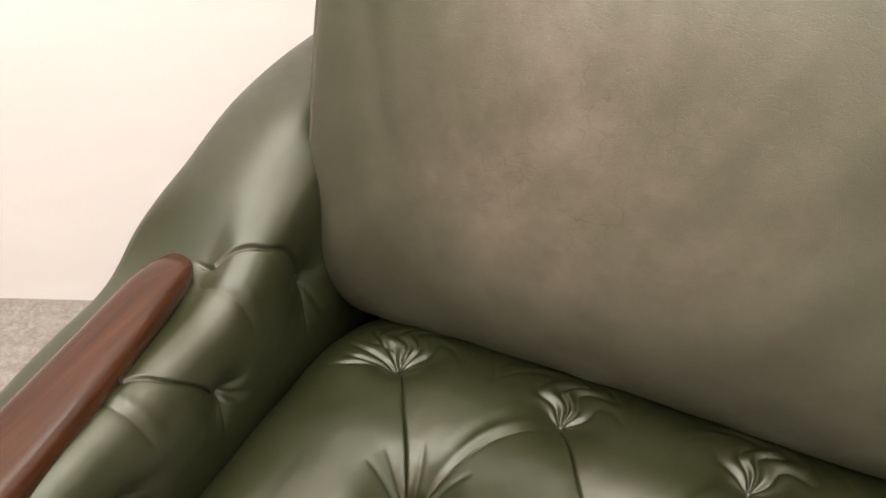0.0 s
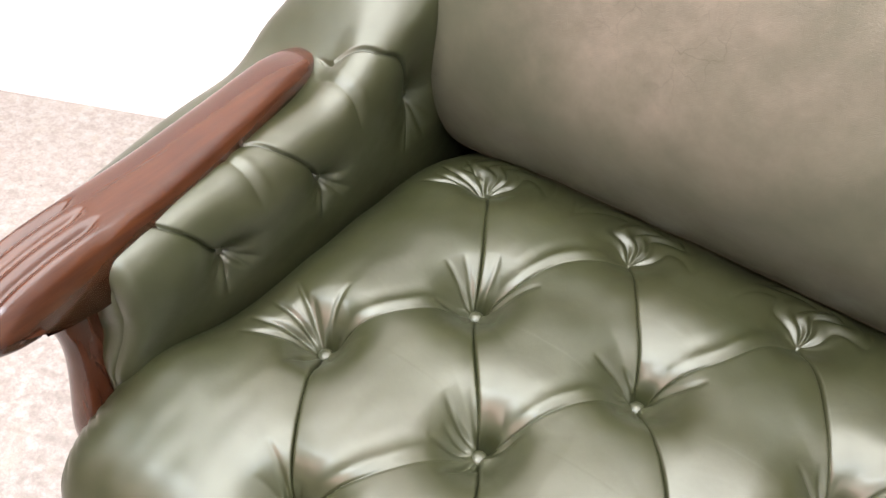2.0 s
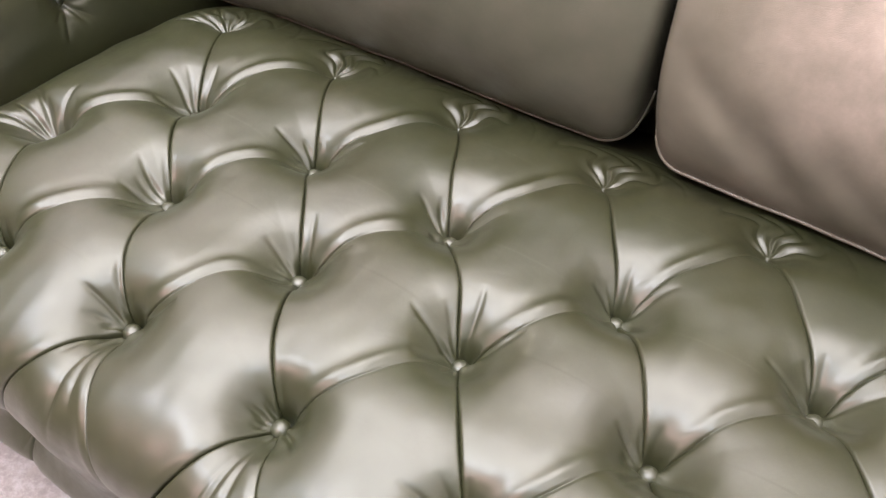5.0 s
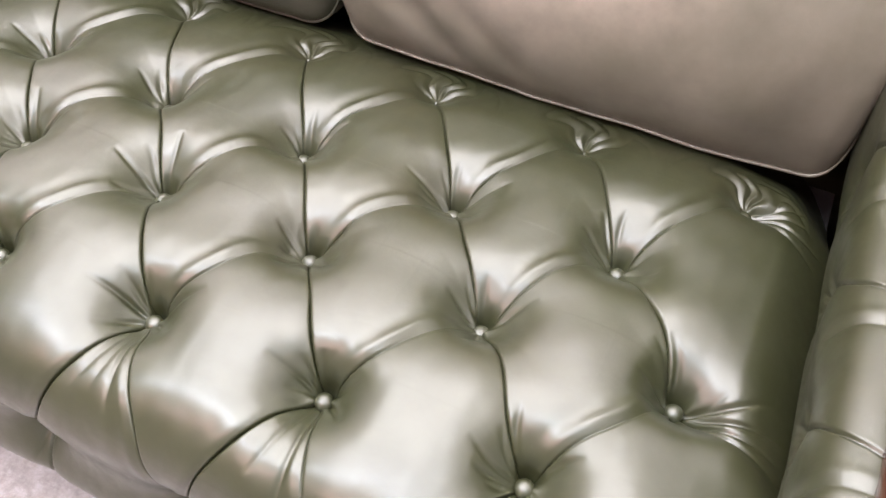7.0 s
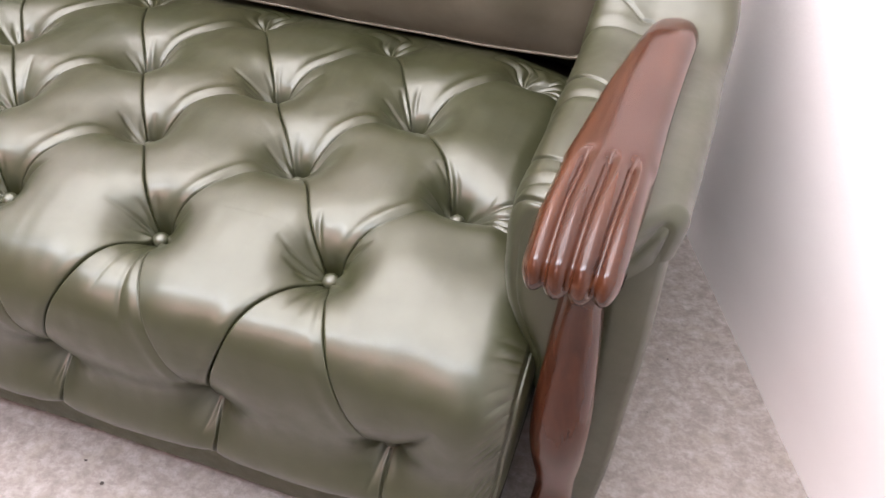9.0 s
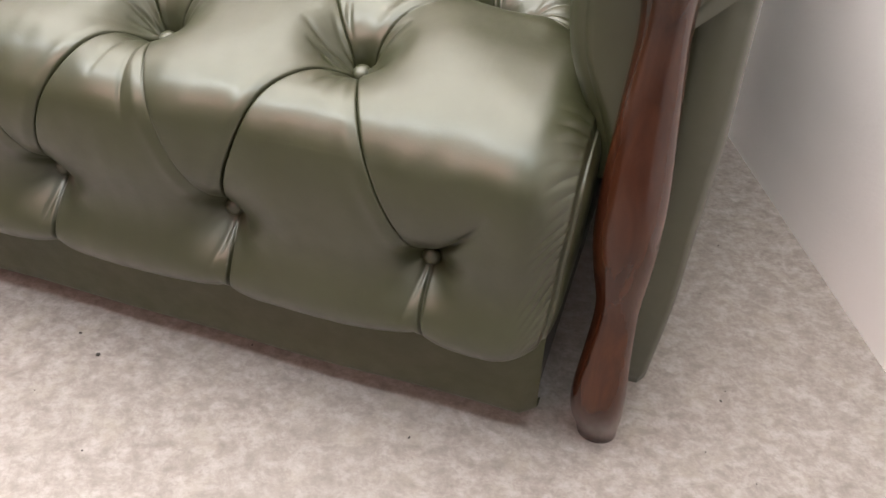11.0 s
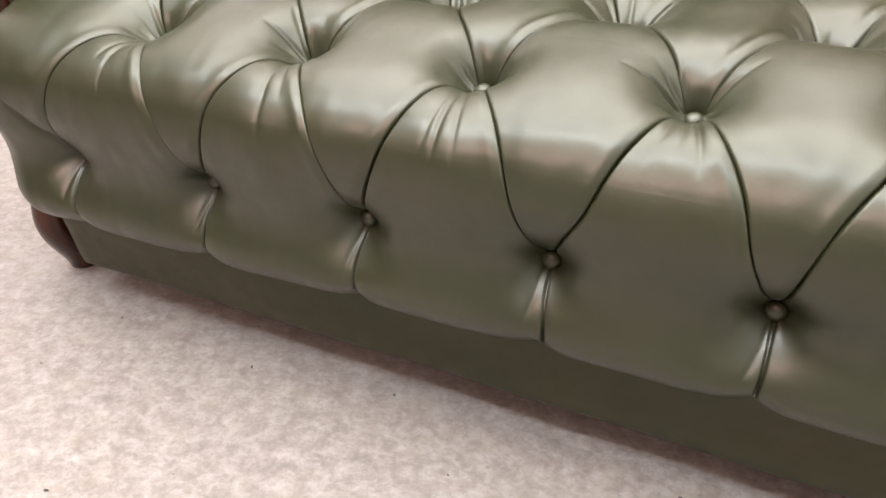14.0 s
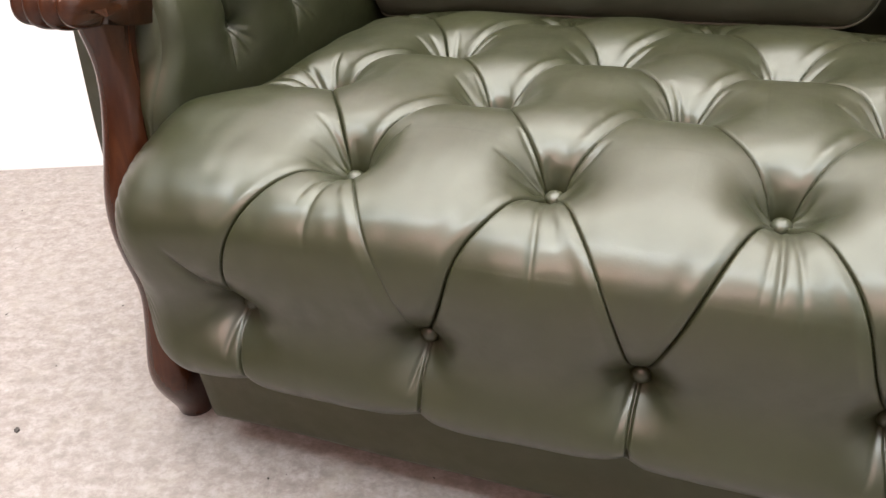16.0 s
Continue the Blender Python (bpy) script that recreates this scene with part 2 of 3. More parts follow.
def tube(name, points, radius, mat, sides=8, n=None, closed=False):
    """A round cord along points; radius may be a list, one for each point."""
    p = spline(points, n) if n else np.array(points, float)
    r = np.full(len(p), radius) if np.isscalar(radius) else np.interp(np.linspace(0, 1, len(p)), np.linspace(0, 1, len(radius)), radius)
    tang = np.roll(p, -1, 0) - np.roll(p, 1, 0) if closed else np.gradient(p, axis=0)
    tang /= np.linalg.norm(tang, axis=1)[:, None] + 1e-12
    ref = np.array([0.31, 0.17, 0.93])
    u = np.cross(tang, ref)
    u /= np.linalg.norm(u, axis=1)[:, None] + 1e-12
    v = np.cross(tang, u)
    a = np.linspace(0, 2 * np.pi, sides, endpoint=False)
    ring = p[:, None] + r[:, None, None] * (np.cos(a)[None, :, None] * u[:, None] + np.sin(a)[None, :, None] * v[:, None])
    if closed:
        ring = np.concatenate([ring, ring[:1]])
    return grid_mesh(name, ring, mat, wrap=True, caps=not closed)


def smooth01(x):
    x = np.clip(x, 0, 1)
    return x * x * (3 - 2 * x)


def wobble(x, y, seed, scale):
    """Smooth unevenness from a few sine waves, about -1 to 1."""
    r = np.random.RandomState(seed)
    out = 0
    for _ in range(6):
        a, f, ph = r.uniform(0, 2 * np.pi), r.uniform(0.5, 1.6) / scale, r.uniform(0, 6.3)
        out = out + np.sin(2 * np.pi * f * (x * np.cos(a) + y * np.sin(a)) + ph)
    return out / 3.0


# ---- the room ----
def slab(name, a0, a1, b0, b1, z0, z1, mat, label, category):
    bm = bmesh.new()
    bmesh.ops.create_cube(bm, size=1, matrix=Matrix.Translation(room((a0 + a1) / 2, (b0 + b1) / 2, (z0 + z1) / 2)) @ Matrix.Rotation(TURN, 4, "Z") @ Matrix.Diagonal((a1 - a0, b1 - b0, z1 - z0, 1)))
    ob = new(name, from_bm(name, bm, mat))
    return tagged(ob, label, category, kind="structure")


slab("floor", -ROOM_W, 0, -ROOM_D, 0, -0.1, 0.0, M_FLOOR, "mottled grey-beige vinyl floor with scattered grit", "floor")
slab("wall_back", -ROOM_W - 0.12, 0.12, 0.0, 0.12, -0.1, ROOM_H, M_WALL, "plain white painted wall behind the sofa", "wall")
slab("wall_side", 0.0, 0.12, -ROOM_D - 0.12, 0.0, -0.1, ROOM_H, M_WALL, "plain white painted wall beside the sofa's arm", "wall")
# Far side and front walls are added out of view and hold down bounce.
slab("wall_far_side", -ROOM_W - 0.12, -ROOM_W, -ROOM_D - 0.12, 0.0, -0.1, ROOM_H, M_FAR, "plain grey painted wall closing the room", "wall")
bmw = bmesh.new()
for a0, a1, z0, z1 in ((-ROOM_W, WX0, -0.1, ROOM_H), (WX1, 0.0, -0.1, ROOM_H), (WX0, WX1, -0.1, WZ0), (WX0, WX1, WZ1, ROOM_H)):
    bmesh.ops.create_cube(bmw, size=1, matrix=Matrix.Translation(room((a0 + a1) / 2, -ROOM_D - 0.06, (z0 + z1) / 2)) @ Matrix.Rotation(TURN, 4, "Z") @ Matrix.Diagonal((a1 - a0, 0.12, z1 - z0, 1)))
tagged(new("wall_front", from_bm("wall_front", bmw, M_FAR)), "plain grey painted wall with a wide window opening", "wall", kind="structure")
slab("ceiling", -ROOM_W - 0.12, 0.12, -ROOM_D - 0.12, 0.12, ROOM_H, ROOM_H + 0.1, M_CEIL, "plain white painted ceiling", "ceiling")

# ---- the sofa ----
sofa = tagged(new("sofa"), "two-seat olive green leather sofa with deep-buttoned seat and carved wood arms", "sofa")

PITCH = 0.195
PROFILE = spline([(0.74, 0.340), (0.66, 0.370), (0.60, 0.402), (0.552, 0.421), (0.50, 0.430), (0.42, 0.433), (0.32, 0.435), (0.22, 0.434), (0.13, 0.429), (0.066, 0.414), (0.017, 0.391), (-0.010, 0.362),
                  (-0.0205, 0.328), (-0.0220, 0.285), (-0.021, 0.25), (-0.017, 0.195), (-0.004, 0.164), (0.018, 0.150)], 820)
ROWS_YZ = {"r4": (7, 0.528, 0.4235, 4), "r3": (6, 0.370, 0.402, 3.5), "r2": (7, 0.231, 0.396, 4), "r1": (6, 0.090, 0.384, 3.5), "f": (7, 0.022, 0.247, 4)}
HALF, END = 0.705, 0.055


def profile_frame():
    d = np.gradient(PROFILE, axis=0)
    s = np.r_[0, np.cumsum(np.linalg.norm(np.diff(PROFILE, axis=0), axis=1))]
    d /= np.linalg.norm(d, axis=1)[:, None]
    nrm = np.stack([-d[:, 1], d[:, 0]], 1)
    nrm *= -1
    return s, nrm


def seat_field():
    s, nrm = profile_frame()
    # columns: the straight run, a rounded shoulder at each end, and the end face
    run = np.linspace(-(HALF - END), HALF - END, 1180)
    phi = np.linspace(0, np.pi / 2, 58)[1:]
    face = np.linspace(0, 1, 7)[1:]
    xe = np.r_[HALF - END + END * np.sin(phi), HALF + 0 * face]
    inset = np.r_[END * (1 - np.cos(phi)), END + 0.06 * face]
    xs = np.r_[-xe[::-1], run, xe]
    inset = np.r_[inset[::-1], 0 * run, inset]
    X, S = np.meshgrid(xs, s)
    places = {}
    rnd = np.random.RandomState(4)
    for row, (n, y, z, off) in ROWS_YZ.items():
        i = int(np.argmin(np.hypot(PROFILE[:, 0] - y, PROFILE[:, 1] - z)))
        for k in range(1, n + 1):
            places[row, k] = ((k - off) * PITCH + rnd.uniform(-0.003, 0.003), s[i] + rnd.uniform(-0.003, 0.003))
    segs = []  # start, end, depth in the middle, depth at the ends, groove
    for lo, hi in (("r3", "r4"), ("r3", "r2"), ("r1", "r2"), ("r1", "f")):
        front = hi == "f"
        for k in range(1, 7):
            for j in (k, k + 1):
                first = (j == k) != (lo == "r3" and hi == "r2")  # the diagonal whose fold is the sharper
                bow = ((0.028 if k == 1 else 0.015 if k in (5, 6) else 0.003 if k < 4 else -0.004) if first else (0.004 if k > 4 else -0.010)) if front else 0.0
                if front:
                    segs.append((places[lo, k], places[hi, j], 0.10 if first else 0.06, 0.5, 1.0 if first else (0.6 if k in (2, 3, 4, 6) else 0.4), bow, 0.016, False, 0.0014 if first else 0.0011, not first and k not in (2, 3, 4, 6), 0.0010, 0.75, 0.0012))
                else:
                    ends = (places[hi, j], places[lo, k]) if hi == "r2" and lo == "r3" else (places[lo, k], places[hi, j])
                    segs.append((*ends, 0.17 if first else 0.13, 0.7, 0.8 if first else 0.42, bow, 0.019, False, 0.0013, not first, 0.0 if first else 0.0026, 0.62, 0.0012 if first else 0.0006))
    return s, nrm, xs, inset, X, S, places, segs


def build_seat():
    s, nrm, xs, inset, X, S, places, segs = seat_field()
    wx = X + 0.004 * wobble(X, S, 11, 0.16)
    ws = S + 0.004 * wobble(X, S, 12, 0.16)
    E = np.zeros_like(X)
    groove = np.zeros_like(X)
    rolls = np.zeros_like(X)
    drag_x, drag_s = np.zeros_like(X), np.zeros_like(X)

    def crease(a, b, mid, end, g, bow=0.0, w=0.013, taper=False, slit=0.0015, fade=False, roll=0.0, reach=0.6, lap=0.0):
        nonlocal E, groove
        (ax, ay), (bx, by) = a, b
        near = (X > min(ax, bx) - 0.12) & (X < max(ax, bx) + 0.12) & (S > min(ay, by) - 0.12) & (S < max(ay, by) + 0.12)
        L = math.hypot(bx - ax, by - ay)
        # unevenness of the fold dies away at its ends
        t0 = np.clip(((X[near] - ax) * (bx - ax) + (S[near] - ay) * (by - ay)) / L**2, 0, 1)
        k = np.sin(np.pi * t0)
        px, ps = X[near] + (wx - X)[near] * k + bow * k, S[near] + (ws - S)[near] * k
        t = ((px - ax) * (bx - ax) + (ps - ay) * (by - ay)) / L**2
        tc = np.clip(t, 0, 1)
        d = np.hypot(px - ax - tc * (bx - ax), ps - ay - tc * (by - ay))
        if taper:
            amp = end * (1 - tc) ** 1.3
            gg = g * (1 - tc)
        else:
            edge = np.exp(-np.minimum(tc, 1 - tc) * L / 0.022)
            amp = mid + (end - mid) * edge
            gg = g * (0.7 + 0.3 * edge)
        dd = np.sqrt(d * d + 0.0012**2)
        E[near] += amp * np.exp(-dd / w)
        gg = gg * (0.75 + 0.25 * np.sin(9 * tc + 40 * ax)) * (1 - 0.75 * smooth01(tc / 0.7) * fade)
        groove[near] += gg * np.exp(-((d / slit) ** 2))
        side = ((px - ax) * (by - ay) - (ps - ay) * (bx - ax)) / L * (1 if by < ay else -1)
        if roll:  # the hide is doubled into a soft roll along one side of the fold
            along = smooth01(tc * L / 0.03) * (1 - smooth01((tc - reach) / 0.38)) * np.clip((1.0 - t) / 0.1, 0, 1)
            off, wid = 0.0080 + 0.004 * tc, 0.0058
            rolls[near] += roll * along * (np.exp(-(((side - off) / wid) ** 2)) - 0.30 * np.exp(-(((side - off - 0.013) / 0.007) ** 2)))
        if lap:  # one pillow laps over the other, its edge proud of the slit
            on = np.clip((t + 0.02) / 0.06, 0, 1) * np.clip((1.02 - t) / 0.06, 0, 1)
            rolls[near] += lap * on * np.where(side < 0, np.exp(side / 0.010), 0.0) * (1 - np.exp(-((side / 0.0012) ** 2)))
            # and is pulled across it
            over = 0.0021 * on * np.where(side < 0.0004, np.exp(np.minimum(side, 0) / 0.005), 0.0) * (1 - 0.8 * smooth01(tc / 0.6) * fade)
            turn = 1 if by < ay else -1
            drag_x[near] += over * (by - ay) / L * turn
            drag_s[near] -= over * (bx - ax) / L * turn

    for seg in segs:
        crease(*seg)
    rnd = np.random.RandomState(9)
    for (row, k), (bx, bs) in places.items():
        def stub(dx, ds, depth, g, w=0.012):
            crease((bx, bs), (bx + dx, bs + ds), depth, depth, 1.15 * g, 0.0, w, taper=True, slit=0.0030)
        if row in ("r1", "r2", "r3"):
            # gathers fanning out behind the button, and shorter ones beside it
            for deg in (-80, -48, -20, 46):
                a = math.radians(deg + rnd.uniform(-9, 9))
                ln = rnd.uniform(0.034, 0.070)
                stub(ln * math.sin(a), -ln * math.cos(a), rnd.uniform(0.2, 0.45), rnd.uniform(0.35, 0.7), 0.0095)
            for deg in (-100, -125, 112, 160, -165):
                if rnd.rand() < 0.7:
                    a = math.radians(deg + rnd.uniform(-12, 12))
                    ln = rnd.uniform(0.022, 0.05)
                    stub(ln * math.sin(a), -ln * math.cos(a), rnd.uniform(0.3, 0.6), rnd.uniform(0.3, 0.8), 0.007)
        if row == "f":
            crease((bx, bs), (bx + rnd.uniform(-0.006, 0.006), bs + 0.082), 0.07, 0.14, 0.9, 0.0, 0.012, False, 0.0013)
            stub(-0.016, 0.055, 0.15, 0.3, 0.006)
        if row == "r1":
            for a in (-0.020, 0.004, 0.022):
                stub(a + rnd.uniform(-0.006, 0.006), rnd.uniform(0.06, 0.15), 0.14, rnd.uniform(0.1, 0.35), 0.008)
        if (row in ("r2", "r4", "f")) and k in (1, 7):
            sgn = -1 if k == 1 else 1
            if row == "f":
                stub(sgn * 0.050, -0.085, 0.55, 0.6, 0.011)
                continue
            for ds in (-0.045, -0.012, 0.02, 0.045):
                stub(sgn * rnd.uniform(0.065, 0.10), ds * rnd.uniform(0.8, 1.3), 0.30, 0.5, 0.0090)
    wr = np.zeros_like(X)
    hole = np.zeros_like(X)
    for (row, k), (bx, bs) in places.items():
        near = (np.abs(X - bx) < 0.13) & (np.abs(S - bs) < 0.13)
        dx, ds = X[near] - bx, S[near] - bs
        r = np.hypot(dx, ds)
        E[near] += (1.35 if row == "f" else 2.6) * np.exp(-r / (0.0115 if row == "f" else 0.0145)) + (0.06 if row == "f" else 0.10) * np.exp(-((r / 0.045) ** 2))
        if row in ("r1", "r2", "r3"):  # the hide parts just behind the button
            hole[near] += 0.024 * np.exp(-((dx / 0.0085) ** 2) - ((ds + 0.013) / 0.0075) ** 2)
        th = np.arctan2(dx, -ds) + 0.25 * np.sin(7 * r / 0.05 + k) * r / 0.05
        n = rnd.randint(11, 15)
        ridge = np.abs(np.sin(n * th / 2 + rnd.uniform(0, 6))) ** 0.7 - 0.6
        ridge *= 0.55 + 0.45 * np.sin(3 * th + rnd.uniform(0, 6))
        fan = np.exp(-((th / 1.0) ** 2)) + 0.45 * np.exp(-(((np.abs(th) - np.pi) / 0.8) ** 2))
        if row == "r4":  # a few deep pleats, fine in the middle, arching out to both sides under the cushion
            u = th / (1 + 0.38 * r / 0.05)
            q = np.sign(u) * np.abs(u) ** 0.80
            per = rnd.uniform(0.46, 0.54)
            fold = np.abs(np.cos(np.pi * (q + rnd.uniform(-0.08, 0.08)) / per)) ** 1.0 - 0.55
            size = 0.8 + 0.2 * np.sin(2.7 * u + rnd.uniform(0, 6))
            wr[near] += 0.0066 * fold * size * np.exp(-((th / 1.15) ** 4)) * np.exp(-((r / (rnd.uniform(0.092, 0.106) * (1 - 0.08 * np.abs(np.sin(th))))) ** 2) * 1.5) * (1 - np.exp(-((r / 0.011) ** 2)))
            continue
        wr[near] += 0.0020 * ridge * fan * np.exp(-r / 0.024) * (1 - np.exp(-((r / 0.008) ** 2)))
    groove = 1.3 * (1 - np.exp(-groove / 1.3))
    s4 = places["r4", 4][1]
    pit = -(0.044 - 0.017 * (1 - smooth01((S - s4 - 0.02) / 0.07))) * (1 - np.exp(-E))
    h = pit - 0.0150 * groove - hole + wr + rolls * np.clip(1 + pit / 0.044, 0, 1)
    h += 0.0011 * wobble(X, S, 5, 0.11) + 0.00015 * wobble(X, S, 6, 0.03)
    # the front hangs in soft upright waves
    low = smooth01((S - 0.70) / 0.08) * (1 - smooth01((S - 0.86) / 0.05))
    h += 0.0008 * low * wobble(X, S * 0.4, 8, 0.08)
    # drawn in along the row of front buttons, full below it
    sf = places["f", 4][1]
    draw = -0.011 * np.exp(-(((S - sf) / 0.046) ** 2)) + 0.008 * np.exp(-(((S - sf - 0.064) / 0.030) ** 2))
    h += draw
    # rounded ends against the arms
    h -= inset[None] + 0.020 * smooth01((np.abs(X) - np.where(X > 0, 0.54, 0.57)) / 0.13) * (1 - smooth01((S - np.where(X > 0, 0.60, 0.55)) / np.where(X > 0, 0.16, 0.1)))
    h -= np.where(X > 0, 0.024, 0.007) * smooth01((np.abs(X) - 0.625) / 0.06) * (1 - smooth01((S - 0.56) / 0.08))
    # a sewn seam and its gathers at the front corners
    ax_ = np.abs(X)
    seam = smooth01((S - 0.58) / 0.06) * (1 - smooth01((S - sf - 0.07) / 0.05))
    h -= seam * (0.0045 * np.exp(-(((ax_ - 0.6975) / 0.0016) ** 2)) - 0.0010 * np.exp(-(((ax_ - 0.6945) / 0.0018) ** 2)))
    g = smooth01((ax_ - 0.664) / 0.028) * (1 - smooth01((ax_ - 0.6955) / 0.002)) * smooth01((S - 0.66) / 0.05) * (1 - smooth01((S - sf - 0.03) / 0.05))
    ph = (S + 0.55 * (ax_ - 0.695) * (S - 0.70) / 0.06) * 2 * np.pi / 0.0155 + 1.3 * np.sin(S * 52)
    h += 0.0034 * g * (np.abs(np.sin(ph / 2)) ** 0.7 - 0.6) * (0.65 + 0.35 * np.sin(S * 97 + 1))
    P = np.zeros((*X.shape, 3))
    along_s = np.gradient(PROFILE, axis=0)
    along_s /= np.linalg.norm(along_s, axis=1)[:, None]
    # the seat swells out in front of the arms, the more so at one end
    swell = smooth01((S - 0.50) / 0.12) * (1 - 0.5 * smooth01((S - 0.80) / 0.12))
    out = 0.018 * smooth01((S - 0.50) / 0.15) - 0.034 * smooth01((S - sf - 0.005) / 0.115)
    P[..., 0] = X + drag_x - out * smooth01((-X - 0.52) / 0.16) + (0.010 * swell - 0.006 * smooth01((S - sf) / 0.1)) * smooth01((X - 0.57) / 0.11)
    P[..., 1] = PROFILE[:, 0][:, None] + nrm[:, 0][:, None] * h + 0.012 * X / 0.7 * swell + along_s[:, 0][:, None] * drag_s
    P[..., 2] = PROFILE[:, 1][:, None] + nrm[:, 1][:, None] * h + along_s[:, 1][:, None] * drag_s
    # the hem is drawn up to a small peak under each front fold
    hem = smooth01((S - sf - 0.045) / 0.04)
    for k in range(1, 8):
        dx = X - places["f", k][0] + 0.004
        P[..., 2] += 0.009 * hem * np.exp(-np.where(dx > 0, dx / 0.010, -dx / 0.034))
    seat = part("seat", grid_mesh("seat", P, M_LEATHER, flip=True), sofa, "deep-buttoned olive leather seat with diamond folds")
    button = button_mesh()
    for (row, k), (bx, bs) in places.items():
        i = int(np.argmin(np.abs(s - bs)))
        j = int(np.argmin(np.abs(xs - bx)))
        at = (bx, PROFILE[i, 0] + nrm[i, 0] * (pit + draw)[i, j] + 0.012 * bx / 0.7 * swell[i, j], PROFILE[i, 1] + nrm[i, 1] * (pit + draw)[i, j])
        ob = part("button", button, seat)
        up = Vector((0, nrm[i, 0], nrm[i, 1]))
        ob.matrix_basis = Matrix.Translation(Vector(at) + up * {"f": 0.009, "r1": -0.006, "r4": -0.011}.get(row, -0.009)) @ up.to_track_quat("Z", "Y").to_matrix().to_4x4()
    return seat


def button_mesh():
    prof = spline([(0.0001, 0.0066), (0.004, 0.0060), (0.0075, 0.0036), (0.0092, 0.0), (0.0086, -0.003), (0.006, -0.008)], 10)
    a = np.linspace(0, 2 * np.pi, 18, endpoint=False)
    pts = np.stack([prof[:, 0][:, None] * np.cos(a), prof[:, 0][:, None] * np.sin(a), prof[:, 1][:, None] * np.ones_like(a)], -1)
    return grid_mesh("button", pts, M_LEATHER, wrap=True, caps=True, flip=True)


seat = build_seat()


def build_base():
    prof = spline([(0.06, 0.22), (0.038, 0.195), (0.020, 0.168), (0.022, 0.14), (0.027, 0.11), (0.034, 0.068), (0.041, 0.050), (0.06, 0.046)], 30)
    xs = np.linspace(-0.70, 0.70, 90)
    pts = np.zeros((len(prof), len(xs), 3))
    pts[..., 0] = xs
    pts[..., 1] = prof[:, 0][:, None] + 0.0012 * wobble(xs[None] + 0 * prof[:, :1], 0 * xs[None] + prof[:, 1:], 21, 0.2)
    pts[..., 2] = prof[:, 1][:, None] + 0.0012 * wobble(xs[None], 0 * xs[None], 22, 0.3)
    e = np.clip((np.abs(xs) - 0.685) / 0.015, 0, 1)
    pts[..., 1] += (0.015 * (1 - np.sqrt(1 - e**2)))[None]
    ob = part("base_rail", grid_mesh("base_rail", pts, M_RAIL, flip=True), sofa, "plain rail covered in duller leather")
    part("frame", from_bm("frame", box_bm(-0.695, 0.695, 0.055, 0.80, 0.05, 0.30), M_DARK), sofa)
    return ob


build_base()


# ---- arms ----
ARM_Y = np.linspace(-0.1, 0.95, 211)
ARM_Z = np.interp(ARM_Y, [0.0, 0.40, 0.45, 0.51, 0.59, 0.68, 0.80], [0.560, 0.564, 0.596, 0.638, 0.672, 0.688, 0.695])
ARM_Z = np.convolve(np.pad(ARM_Z, 20, "edge"), np.hanning(25) / np.hanning(25).sum(), "same")[20:-20]
FLARE = np.interp(ARM_Y, [0.11, 0.25, 0.45, 0.65, 0.84], [0.0, 0.022, 0.038, 0.032, 0.012])
FLARE = np.convolve(np.pad(FLARE, 20, "edge"), np.hanning(31) / np.hanning(31).sum(), "same")[20:-20]


def arm_top(y):
    return np.interp(y, ARM_Y, ARM_Z)


def flare(y):
    """How far the outside of the arm leans out along its length."""
    return np.interp(y, ARM_Y, FLARE)


SECTION = spline([(0.706, 0.33), (0.701, 0.37), (0.695, 0.41), (0.687, 0.46), (0.683, 0.51), (0.693, 0.546), (0.715, 0.562), (0.745, 0.566), (0.778, 0.565), (0.802, 0.557), (0.815, 0.538), (0.812, 0.50)], 210)


